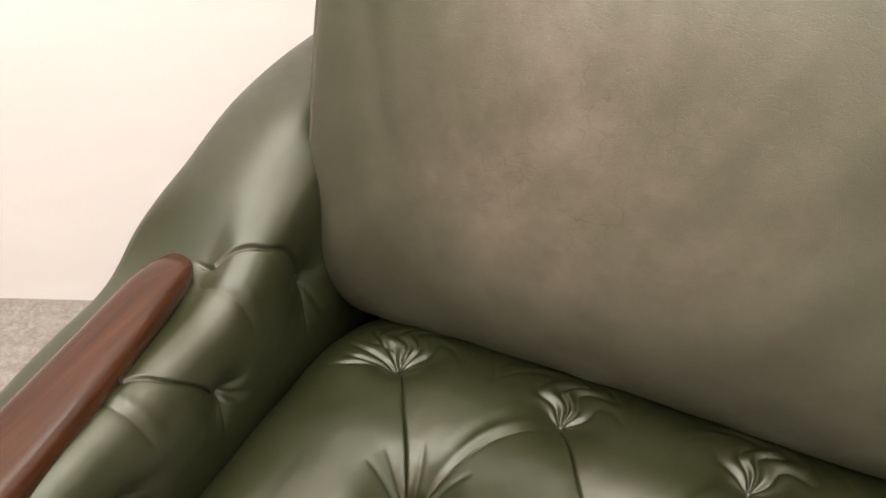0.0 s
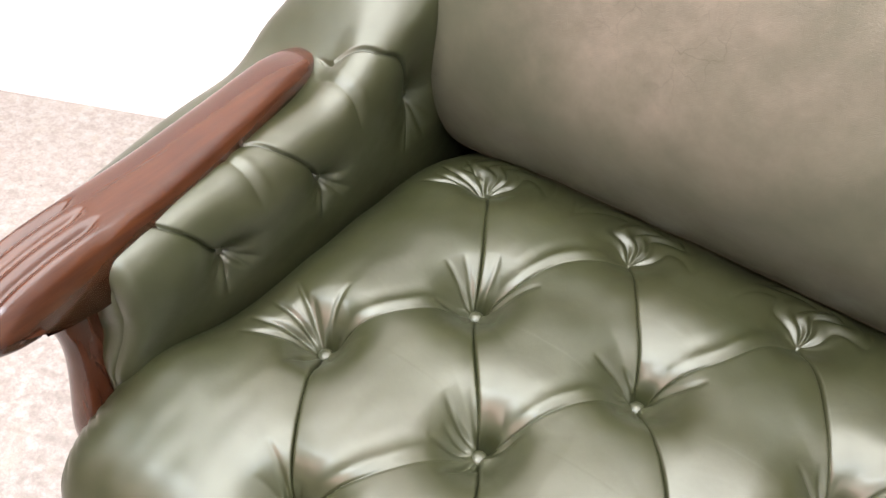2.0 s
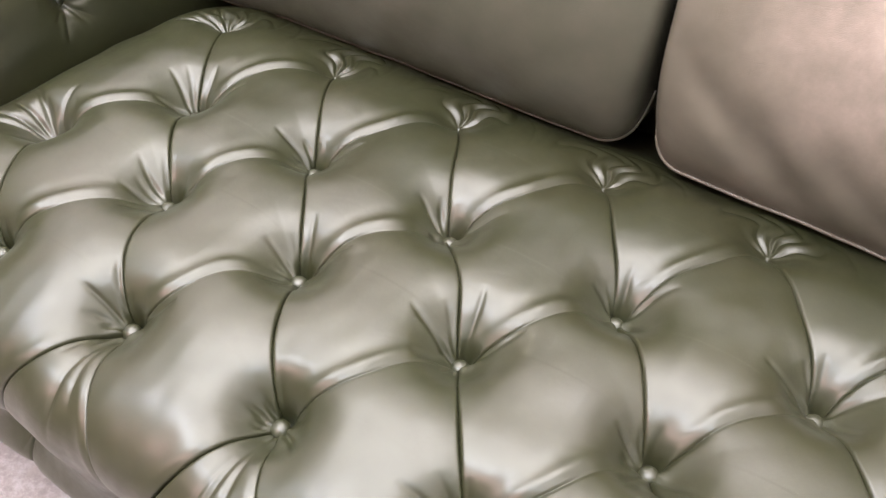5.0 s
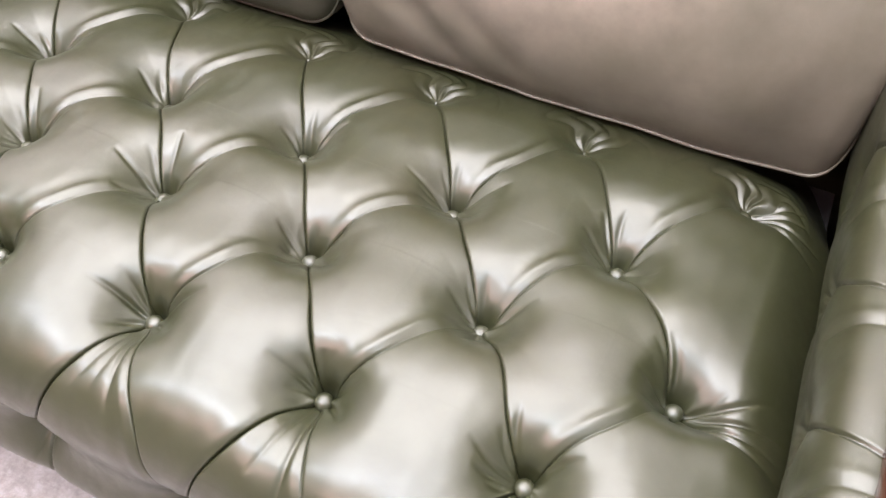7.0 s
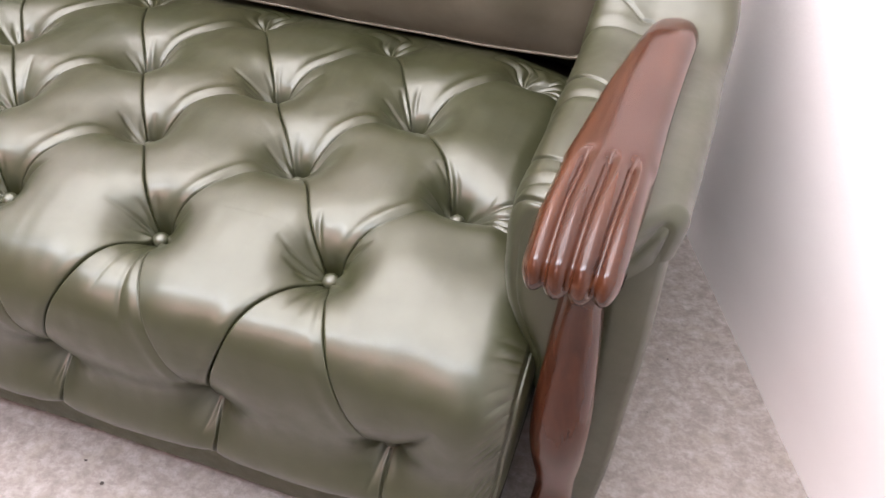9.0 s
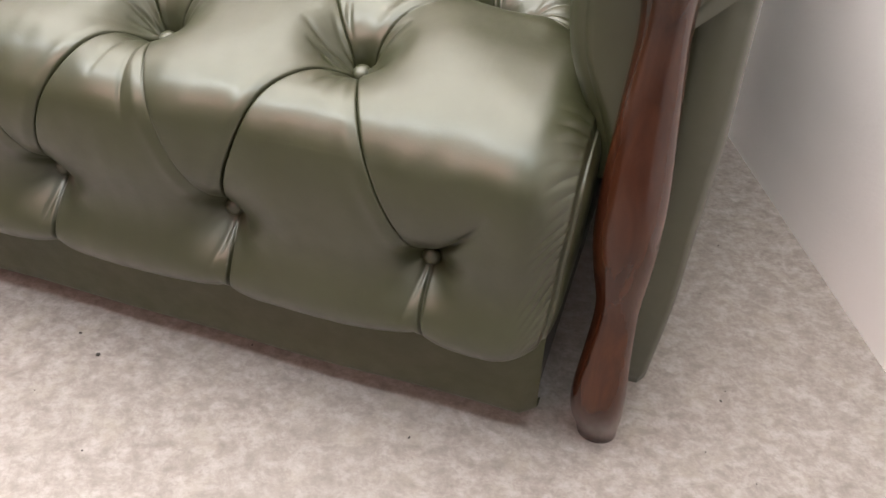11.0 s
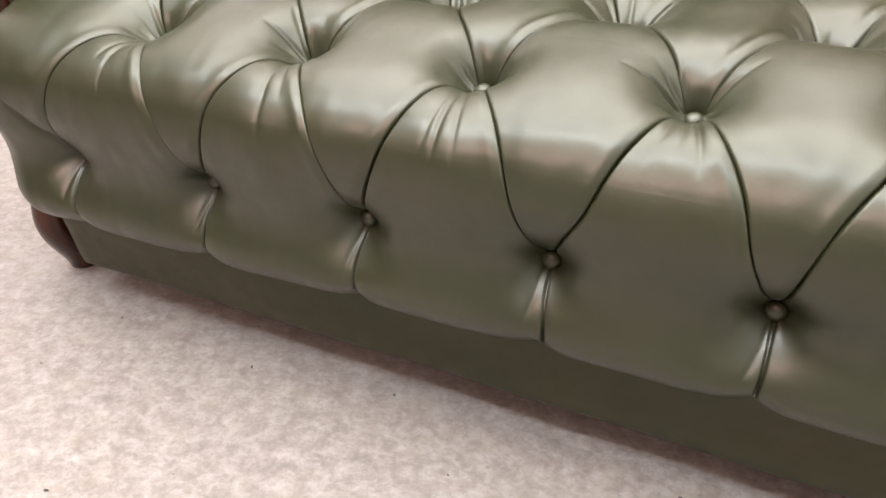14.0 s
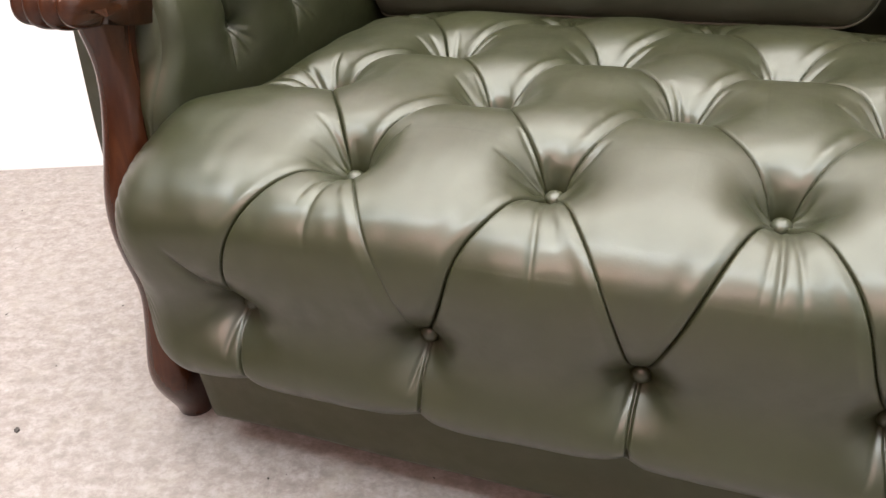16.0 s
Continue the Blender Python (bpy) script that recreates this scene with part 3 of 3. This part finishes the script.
def build_arm(side):
    arm = part("arm", None, sofa, "padded leather arm with pleats, buttons and a wooden rest")
    ys = np.linspace(0.074, 0.80, 620)
    Y, C = np.meshgrid(ys, np.arange(len(SECTION)), indexing="ij")
    x0, z0 = SECTION[:, 0][None], SECTION[:, 1][None]
    lift = (arm_top(ys) - 0.566)[:, None]
    Z = z0 + lift * smooth01((z0 - 0.43) / 0.11)
    Xx = x0 + 0 * Y
    lean = 1.1 if side < 0 else 0.35
    Xx = Xx + lean * flare(Y) * smooth01((x0 - 0.74) / 0.06)
    cc = np.linspace(0, 1, len(SECTION))[None] + 0 * Y
    Z = Z - 0.020 * smooth01((Y - 0.43) / 0.10) * smooth01((cc - 0.46) / 0.16) * ((x0 - 0.745) / 0.06) ** 2
    # the pad sinks under the wooden rest
    Z = Z - 0.010 * np.exp(-(((x0 - 0.765) / 0.042) ** 4)) * (1 - smooth01((Y - 0.42) / 0.07))
    Xx = Xx - (0.010 if side < 0 else 0.004) * smooth01((Y - 0.40) / 0.24) * smooth01((x0 - 0.765) / 0.04)
    if side > 0:  # this arm's padding has spread further over the seat
        Xx = Xx - 0.018 * smooth01((z0 - 0.36) / 0.08) * (1 - smooth01((x0 - 0.70) / 0.05))
    d = np.gradient(SECTION, axis=0)
    d /= np.linalg.norm(d, axis=1)[:, None]
    nx, nz = -d[:, 1][None], d[:, 0][None]
    c = np.linspace(0, 1, len(SECTION))[None] + 0 * Y
    h = 0.0012 * wobble(Y, c * 0.35, 31, 0.1)
    c_btn, c_top = 0.36, 0.665
    seams = ((0.140, 0.220), (0.281, 0.364), (0.432, 0.520)) if side < 0 else ((0.070, 0.110), (0.118, 0.190), (0.270, 0.345), (0.418, 0.500))
    for n, (y_top, y_btn) in enumerate(seams):
        plain_one = n == 0
        # a lapped fold from the button on the inner face up and over the roll to the wood
        u = np.clip((c_top - c) / (c_top - c_btn), 0, 1)
        line = y_top + (y_btn - y_top) * (0.5 * u + 0.5 * u**0.7) + 0.0015 * np.sin(40 * c + n)
        off = Y - line
        on = smooth01((c - c_btn + 0.02) / 0.04) * (1 - smooth01((c - 0.68) / 0.04))
        h -= on * (1.0 if side < 0 else 0.6) * ((0.0025 + 0.006 * u**2) * np.exp(-np.abs(off) / 0.016) + (0.0042 + 0.002 * u) * np.exp(-((off / 0.0017) ** 2)))
        h += on * (0.0022 if side < 0 else 0.0012) * np.where(off > 0, np.exp(-off / 0.006), 0) * (1 - np.exp(-((off / 0.0010) ** 2)))
        # the fainter crease in front of it, straight down the roll
        line3 = y_top - 0.020 + 0.010 * u
        h -= (0.0 if plain_one else 1.0) * 0.0024 * smooth01((c - 0.43) / 0.08) * (1 - smooth01((c - 0.72) / 0.06)) * np.exp(-np.abs(Y - line3) / 0.005)
        h += (0.0 if plain_one else 1.0) * 0.0010 * smooth01((c - 0.45) / 0.08) * (1 - smooth01((c - 0.66) / 0.06)) * np.exp(-(((Y - line3 - 0.011) / 0.006) ** 2))
        if plain_one and side > 0:
            continue
        # pinched in at the button, with gathers running down and back from it
        dc = (c - c_btn) * 0.37
        rr = np.hypot(Y - y_btn, dc)
        h -= 0.016 * np.exp(-rr / 0.012) + 0.006 * np.exp(-((rr / 0.035) ** 2))
        for deg, ln, dep in ((200, 0.050, 0.0045), (150, 0.045, 0.0045), (122, 0.055, 0.0035), (95, 0.040, 0.0025), (235, 0.030, 0.002)):
            a_ = math.radians(deg + 7 * math.sin(5 * n + deg))
            along = dc * math.cos(a_) + (Y - y_btn) * math.sin(a_)
            across = -dc * math.sin(a_) + (Y - y_btn) * math.cos(a_)
            fadeout = smooth01(along / 0.004) * (1 - smooth01((along - 0.4 * ln) / (0.6 * ln)))
            h -= dep * fadeout * np.exp(-np.abs(across) / 0.0035)
            h += 0.4 * dep * fadeout * np.exp(-(((across - 0.007) / 0.005) ** 2))
    # rounded front end, cut back towards the top
    cut = (0.026 if side < 0 else 0.004) * smooth01((z0 - 0.40) / 0.09) * (1 - smooth01((c - 0.70) / 0.08))
    e = np.clip((0.098 - Y) / 0.024, 0, 1)
    h -= 0.016 * (1 - np.sqrt(np.maximum(1 - e**2, 0)))
    Xx = Xx + nx * h
    Z = Z + nz * h
    Yp = Y + (0.030 * smooth01((c - 0.74) / 0.12) + cut) * (1 - smooth01((Y - 0.074) / 0.09))
    P = np.stack([side * Xx, Yp, Z], -1)
    pad = part("pad", grid_mesh("pad", P, M_LEATHER, flip=side > 0), arm)
    # front face of the pad
    ring = P[0]
    mid = ring.mean(0)
    mid[0], mid[2] = side * 0.742, 0.45
    rings = [ring]
    for f, out in ((0.96, -0.0025), (0.86, -0.0045), (0.6, -0.006), (0.3, -0.0065), (0.02, -0.007)):
        q = mid + (ring - mid) * f
        q[:, 1] = ring[:, 1] * f + mid[1] * (1 - f) + out
        rings.append(q)
    part("front_facing", grid_mesh("front_facing", np.array(rings), M_LEATHER, flip=side < 0), arm)
    for _, y_btn in seams if side < 0 else seams[1:]:
        i, j = int(np.argmin(np.abs(ys - y_btn))), int(c_btn * (len(SECTION) - 1))
        ob = part("button", BUTTON, arm)
        up = Vector((-side, 0, 0.1)).normalized()
        ob.matrix_basis = Matrix.Translation(Vector(P[i, j]) + up * 0.001) @ up.to_track_quat("Z", "Y").to_matrix().to_4x4() @ Matrix.Scale(0.8, 4)
    # outer panel
    zs = np.linspace(0, 1, 40)
    yo = np.linspace(0.096 if side < 0 else 0.104, 0.84, 60)
    top = arm_top(yo) - 0.018 - 0.03 * smooth01((yo - 0.40) / 0.1)
    U, V = np.meshgrid(zs, yo)
    zz = 0.075 + (top[:, None] - 0.075) * U
    bow = (0.017 if side < 0 else 0.011) * np.sin(np.pi * np.clip(U, 0, 1) * 0.80 + 0.15)
    xo = 0.799 + bow - (0.004 if side < 0 else 0.012) * np.clip((0.124 - V) / 0.024, 0, 1) ** 2 - 0.004 * smooth01((U - 0.93) / 0.07) + lean * flare(V)
    inner = np.stack([side * (0 * xo + 0.735), V, zz], -1)
    outer = np.stack([side * (xo + 0.0012 * wobble(V, zz, 41, 0.2)), V, zz], -1)
    loop = np.concatenate([outer, inner[:, ::-1]], 1)
    part("outer_panel", grid_mesh("outer_panel", loop, M_LEATHER, wrap=True, caps=True, flip=side > 0), arm)
    build_wood(side, arm)


def build_wood(side, arm):
    """The carved rest: a tapering board that rolls over into four reeded knuckles, and the turned post below it."""
    stations = 120
    # centre line in (y, z) of the top face, from the rear tip to the end of the scroll
    tip = 0.448 if side < 0 else 0.430
    line = spline([(tip, 0.556), (tip - 0.013, 0.572), (tip - 0.06, 0.581), (0.30, 0.579), (0.20, 0.577), (0.12, 0.579), (0.06, 0.578), (0.022, 0.571), (-0.003, 0.557), (-0.009, 0.543), (-0.004, 0.531), (0.012, 0.524), (0.032, 0.521)], stations)
    u = np.linspace(0, 1, stations)
    back = tip - 0.470
    inner = np.interp(line[:, 0], [-0.02, 0.05, 0.11, 0.25, 0.40 + back, 0.435 + back, 0.453 + back, 0.463 + back, tip + 0.0001], [0.699, 0.699, 0.703, 0.722, 0.742, 0.748, 0.756, 0.765, 0.775])
    outer = np.interp(line[:, 0], [-0.02, 0.05, 0.2, 0.40 + back, 0.435 + back, 0.453 + back, 0.463 + back, tip + 0.0001], [0.773, 0.777, 0.786, 0.799, 0.799, 0.795, 0.788, 0.778])
    if side > 0:
        slim = 0.009 * smooth01((line[:, 0] - 0.05) / 0.3)
        inner, outer = inner - slim, outer - slim
    nw = 48
    w = np.linspace(0, 1, nw)
    d = np.gradient(line, axis=0)
    d /= np.linalg.norm(d, axis=1)[:, None]
    nrm = np.stack([d[:, 1], -d[:, 0]], 1)
    nrm *= np.where((nrm[:1, 1] > 0), 1, -1)[:, None]
    reed_on = smooth01((0.128 - line[:, 0]) / 0.024)
    reed_on = np.where(u > 0.5, reed_on, 0)
    X = inner[:, None] + (outer - inner)[:, None] * w[None]
    crown = 0.004 * (1 - (2 * w - 1) ** 2)[None] - 0.008 * (np.abs(2 * w - 1) ** 7)[None]
    reed = np.abs(np.sin(np.pi * w * 4))[None] ** 0.75
    hgt = crown + reed_on[:, None] * (0.0078 * (reed - 0.92))
    hgt = hgt * np.interp(u, [0, 0.03, 0.97, 1], [0.3, 1, 1, 1])[:, None]
    top = np.stack([side * X, line[:, 0][:, None] + nrm[:, 0][:, None] * hgt, line[:, 1][:, None] + nrm[:, 1][:, None] * hgt], -1)
    # underside: a level board that swells into the bracket over the post
    lowp = spline([(tip - 0.004, 0.552), (tip - 0.03, 0.549), (0.32, 0.545), (0.22, 0.543), (0.16, 0.537), (0.125, 0.518), (0.10, 0.508), (0.07, 0.511), (0.05, 0.516), (0.036, 0.5205)], stations)
    Xl = inner[:, None] + 0.004 + (outer - inner - 0.008)[:, None] * w[None]
    bot = np.stack([side * Xl, lowp[:, 0][:, None] + 0 * Xl, lowp[:, 1][:, None] + 0 * Xl], -1)
    loop = np.concatenate([top, bot[:, ::-1]], 1)
    part("arm_rest", grid_mesh("arm_rest", loop, M_WOOD, wrap=True, caps=True, flip=side < 0), arm, "dark polished mahogany arm rest with reeded knuckles")
    # turned post under the rest
    zs = np.array([-0.008, 0.0, 0.02, 0.05, 0.09, 0.15, 0.20, 0.25, 0.29, 0.33, 0.38, 0.43, 0.47, 0.52, 0.55])
    rx = np.array([0.020, 0.0215, 0.023, 0.0265, 0.0280, 0.0225, 0.0195, 0.0260, 0.0290, 0.0290, 0.0255, 0.0220, 0.0190, 0.024, 0.030])
    ry = np.array([0.020, 0.0215, 0.023, 0.0255, 0.0275, 0.0235, 0.022, 0.025, 0.0285, 0.029, 0.026, 0.0235, 0.024, 0.034, 0.040])
    cx = np.array([0.765, 0.765, 0.763, 0.760, 0.757, 0.757, 0.757, 0.753, 0.750, 0.749, 0.747, 0.745, 0.744, 0.741, 0.740])
    cy = np.array([0.098, 0.098, 0.090, 0.072, 0.060, 0.068, 0.074, 0.064, 0.058, 0.060, 0.070, 0.078, 0.080, 0.075, 0.070])
    zz = np.linspace(0.0, 0.55, 110)
    f = lambda v: np.interp(zz, zs, v)  # noqa: E731
    soft = lambda v: np.convolve(np.pad(f(v), 12, "edge"), np.hanning(17) / np.hanning(17).sum(), "same")[12:-12]  # noqa: E731
    a = np.linspace(0, 2 * np.pi, 48, endpoint=False)
    ca, sa = np.cos(a), np.sin(a)
    sq = 1 / (np.abs(ca) ** 2.15 + np.abs(sa) ** 2.15) ** (1 / 2.15)
    pts = np.stack([side * (soft(cx)[:, None] + soft(rx)[:, None] * ca * sq), soft(cy)[:, None] + soft(ry)[:, None] * sa * sq, zz[:, None] + 0 * ca], -1)
    part("post", grid_mesh("post", pts, M_POST, wrap=True, caps=True, flip=side < 0), arm, "dark mahogany shaped front leg")


BUTTON = bpy.data.meshes["button"]
build_arm(-1)
build_arm(1)


# ---- back ----
def build_back():
    bm = box_bm(-0.79, 0.79, 0.74, 0.86, 0.08, 0.80, 0.03)
    part("back", from_bm("back", bm, M_LEATHER, True), sofa, "plain leather back behind the cushions")


build_back()


def build_cushion(x0, x1, seed, mat, label, corners):
    cushion = tagged(new("back_cushion"), label, "cushion", "back cushions")
    hx, hz, hy = (x1 - x0) / 2, 0.262, 0.118
    n, m = 150, 120
    # wrapped box: a loop of cross-sections across the width
    us = np.sin(np.linspace(-1, 1, n) * np.pi / 2)
    a = np.linspace(0, 2 * np.pi, m, endpoint=False)
    ca, sa = np.cos(a), np.sin(a)
    ex = np.where(sa < 0, 2.7, 7.0)
    rad = 1 / (np.abs(ca) ** ex + np.abs(sa) ** ex) ** (1 / ex)
    U = us[:, None] + 0 * a
    shrink = (1 - np.abs(U) ** 60) ** (1 / 9.0)
    puff = 0.86 + 0.14 * (1 - U**4)
    v, wv = (ca * rad)[None] * shrink, (sa * rad)[None] * shrink
    yy = hy * v * puff * np.where(v < 0, np.where(wv < 0, 0.5 + 0.5 * (1 - wv**4), 0.64 + 0.36 * (1 - wv**2)), 0.8)
    zz = hz * wv * (0.985 + 0.015 * (1 - U**2))
    xx = hx * U * (0.985 + 0.015 * (1 - wv**2))
    for sgn, rad_c in ((-1, corners[0]), (1, corners[1])):  # rounded corners
        over = np.clip((sgn * U * hx - (hx - rad_c)) / rad_c, 0, 1)
        zz = zz * (1 - rad_c / hz * (1 - np.sqrt(1 - over**2)))
    amp = 0.0035 * wobble(xx + seed, zz, 50 + seed, 0.3) + 0.0012 * wobble(xx + seed, zz, 60 + seed, 0.09)
    yy = yy - amp * (v < 0)
    # slack folds running in from the lower corner
    for fx, fz, deg, dep in ((-0.24, -0.16, 40, 0.010), (-0.19, -0.18, 47, 0.008), (-0.10, -0.19, 36, 0.005)) if seed == 2 else ((0.25, -0.17, 140, 0.003), (-0.27, 0.05, 75, 0.003)):
        ca_, sa_ = math.cos(math.radians(deg)), math.sin(math.radians(deg))
        along, across = (xx - fx) * ca_ - (zz - fz) * sa_, (xx - fx) * sa_ + (zz - fz) * ca_
        yy = yy + dep * (v < 0) * np.exp(-((across / 0.014) ** 2)) * np.exp(-((along / 0.075) ** 2))
    if seed == 2:  # this one is slack towards the arm
        yy = yy * (1 - 0.40 * smooth01((U - 0.45) / 0.55) * (v < 0))
    lean = radians(16)
    Y = yy * math.cos(lean) + zz * math.sin(lean)
    Z = -yy * math.sin(lean) + zz * math.cos(lean)
    if seed == 1:  # one lower corner sags onto the seat
        Z = Z - 0.016 * smooth01((-U - 0.45) / 0.5) * smooth01((-wv - 0.3) / 0.5)
    P = np.stack([xx + (x0 + x1) / 2, Y + 0.676, Z + 0.657], -1)
    part("cover", grid_mesh("cover", P, mat, wrap=True, caps=True, flip=True), cushion)
    j = int(round(m * (0.735 if seed == 1 else 0.692)))
    if seed == 1:
        part("piping", tube("piping", P[7] + np.array([-0.001, 0, 0]), 0.0020, mat, 6, closed=True), cushion)
    line = P[4:-4, j]
    part("piping", tube("piping", line + np.array([0, -0.001, -0.001]), 0.0022, mat, 8, 120), cushion)


build_cushion(-0.706, 0.012, 1, M_CUSHION, "plump olive-brown leather back cushion with a crackled worn middle", (0.020, 0.055))
build_cushion(0.018, 0.672, 2, M_CUSHION_LIT, "plump pale brown leather back cushion rubbed of its green colour", (0.045, 0.040))


# ---- grit on the floor ----
def build_grit():
    rnd = random.Random(12)
    bm = bmesh.new()
    spots = [(0.192, -0.003, 0.0035), (-0.96, -0.02, 0.005), (0.10, -0.20, 0.003), (-0.45, -0.25, 0.003)]
    spots += [(rnd.uniform(-1.7, 1.0), rnd.uniform(-0.75, 0.5), rnd.uniform(0.0006, 0.0019)) for _ in range(150)]
    for x, y, r in spots:
        m = Matrix.Translation((x, y, r * 0.25)) @ Matrix.Rotation(rnd.uniform(0, 3), 4, "Z") @ Matrix.Diagonal((r * rnd.uniform(0.7, 1.6), r * rnd.uniform(0.4, 0.9), r * 0.45, 1))
        bmesh.ops.create_icosphere(bm, subdivisions=1, radius=1, matrix=m)
    ob = new("floor_grit", from_bm("floor_grit", bm, M_DEBRIS))
    tagged(ob, "scattered tiny dark specks of grit on the vinyl floor", "grit", kind="stuff")


build_grit()
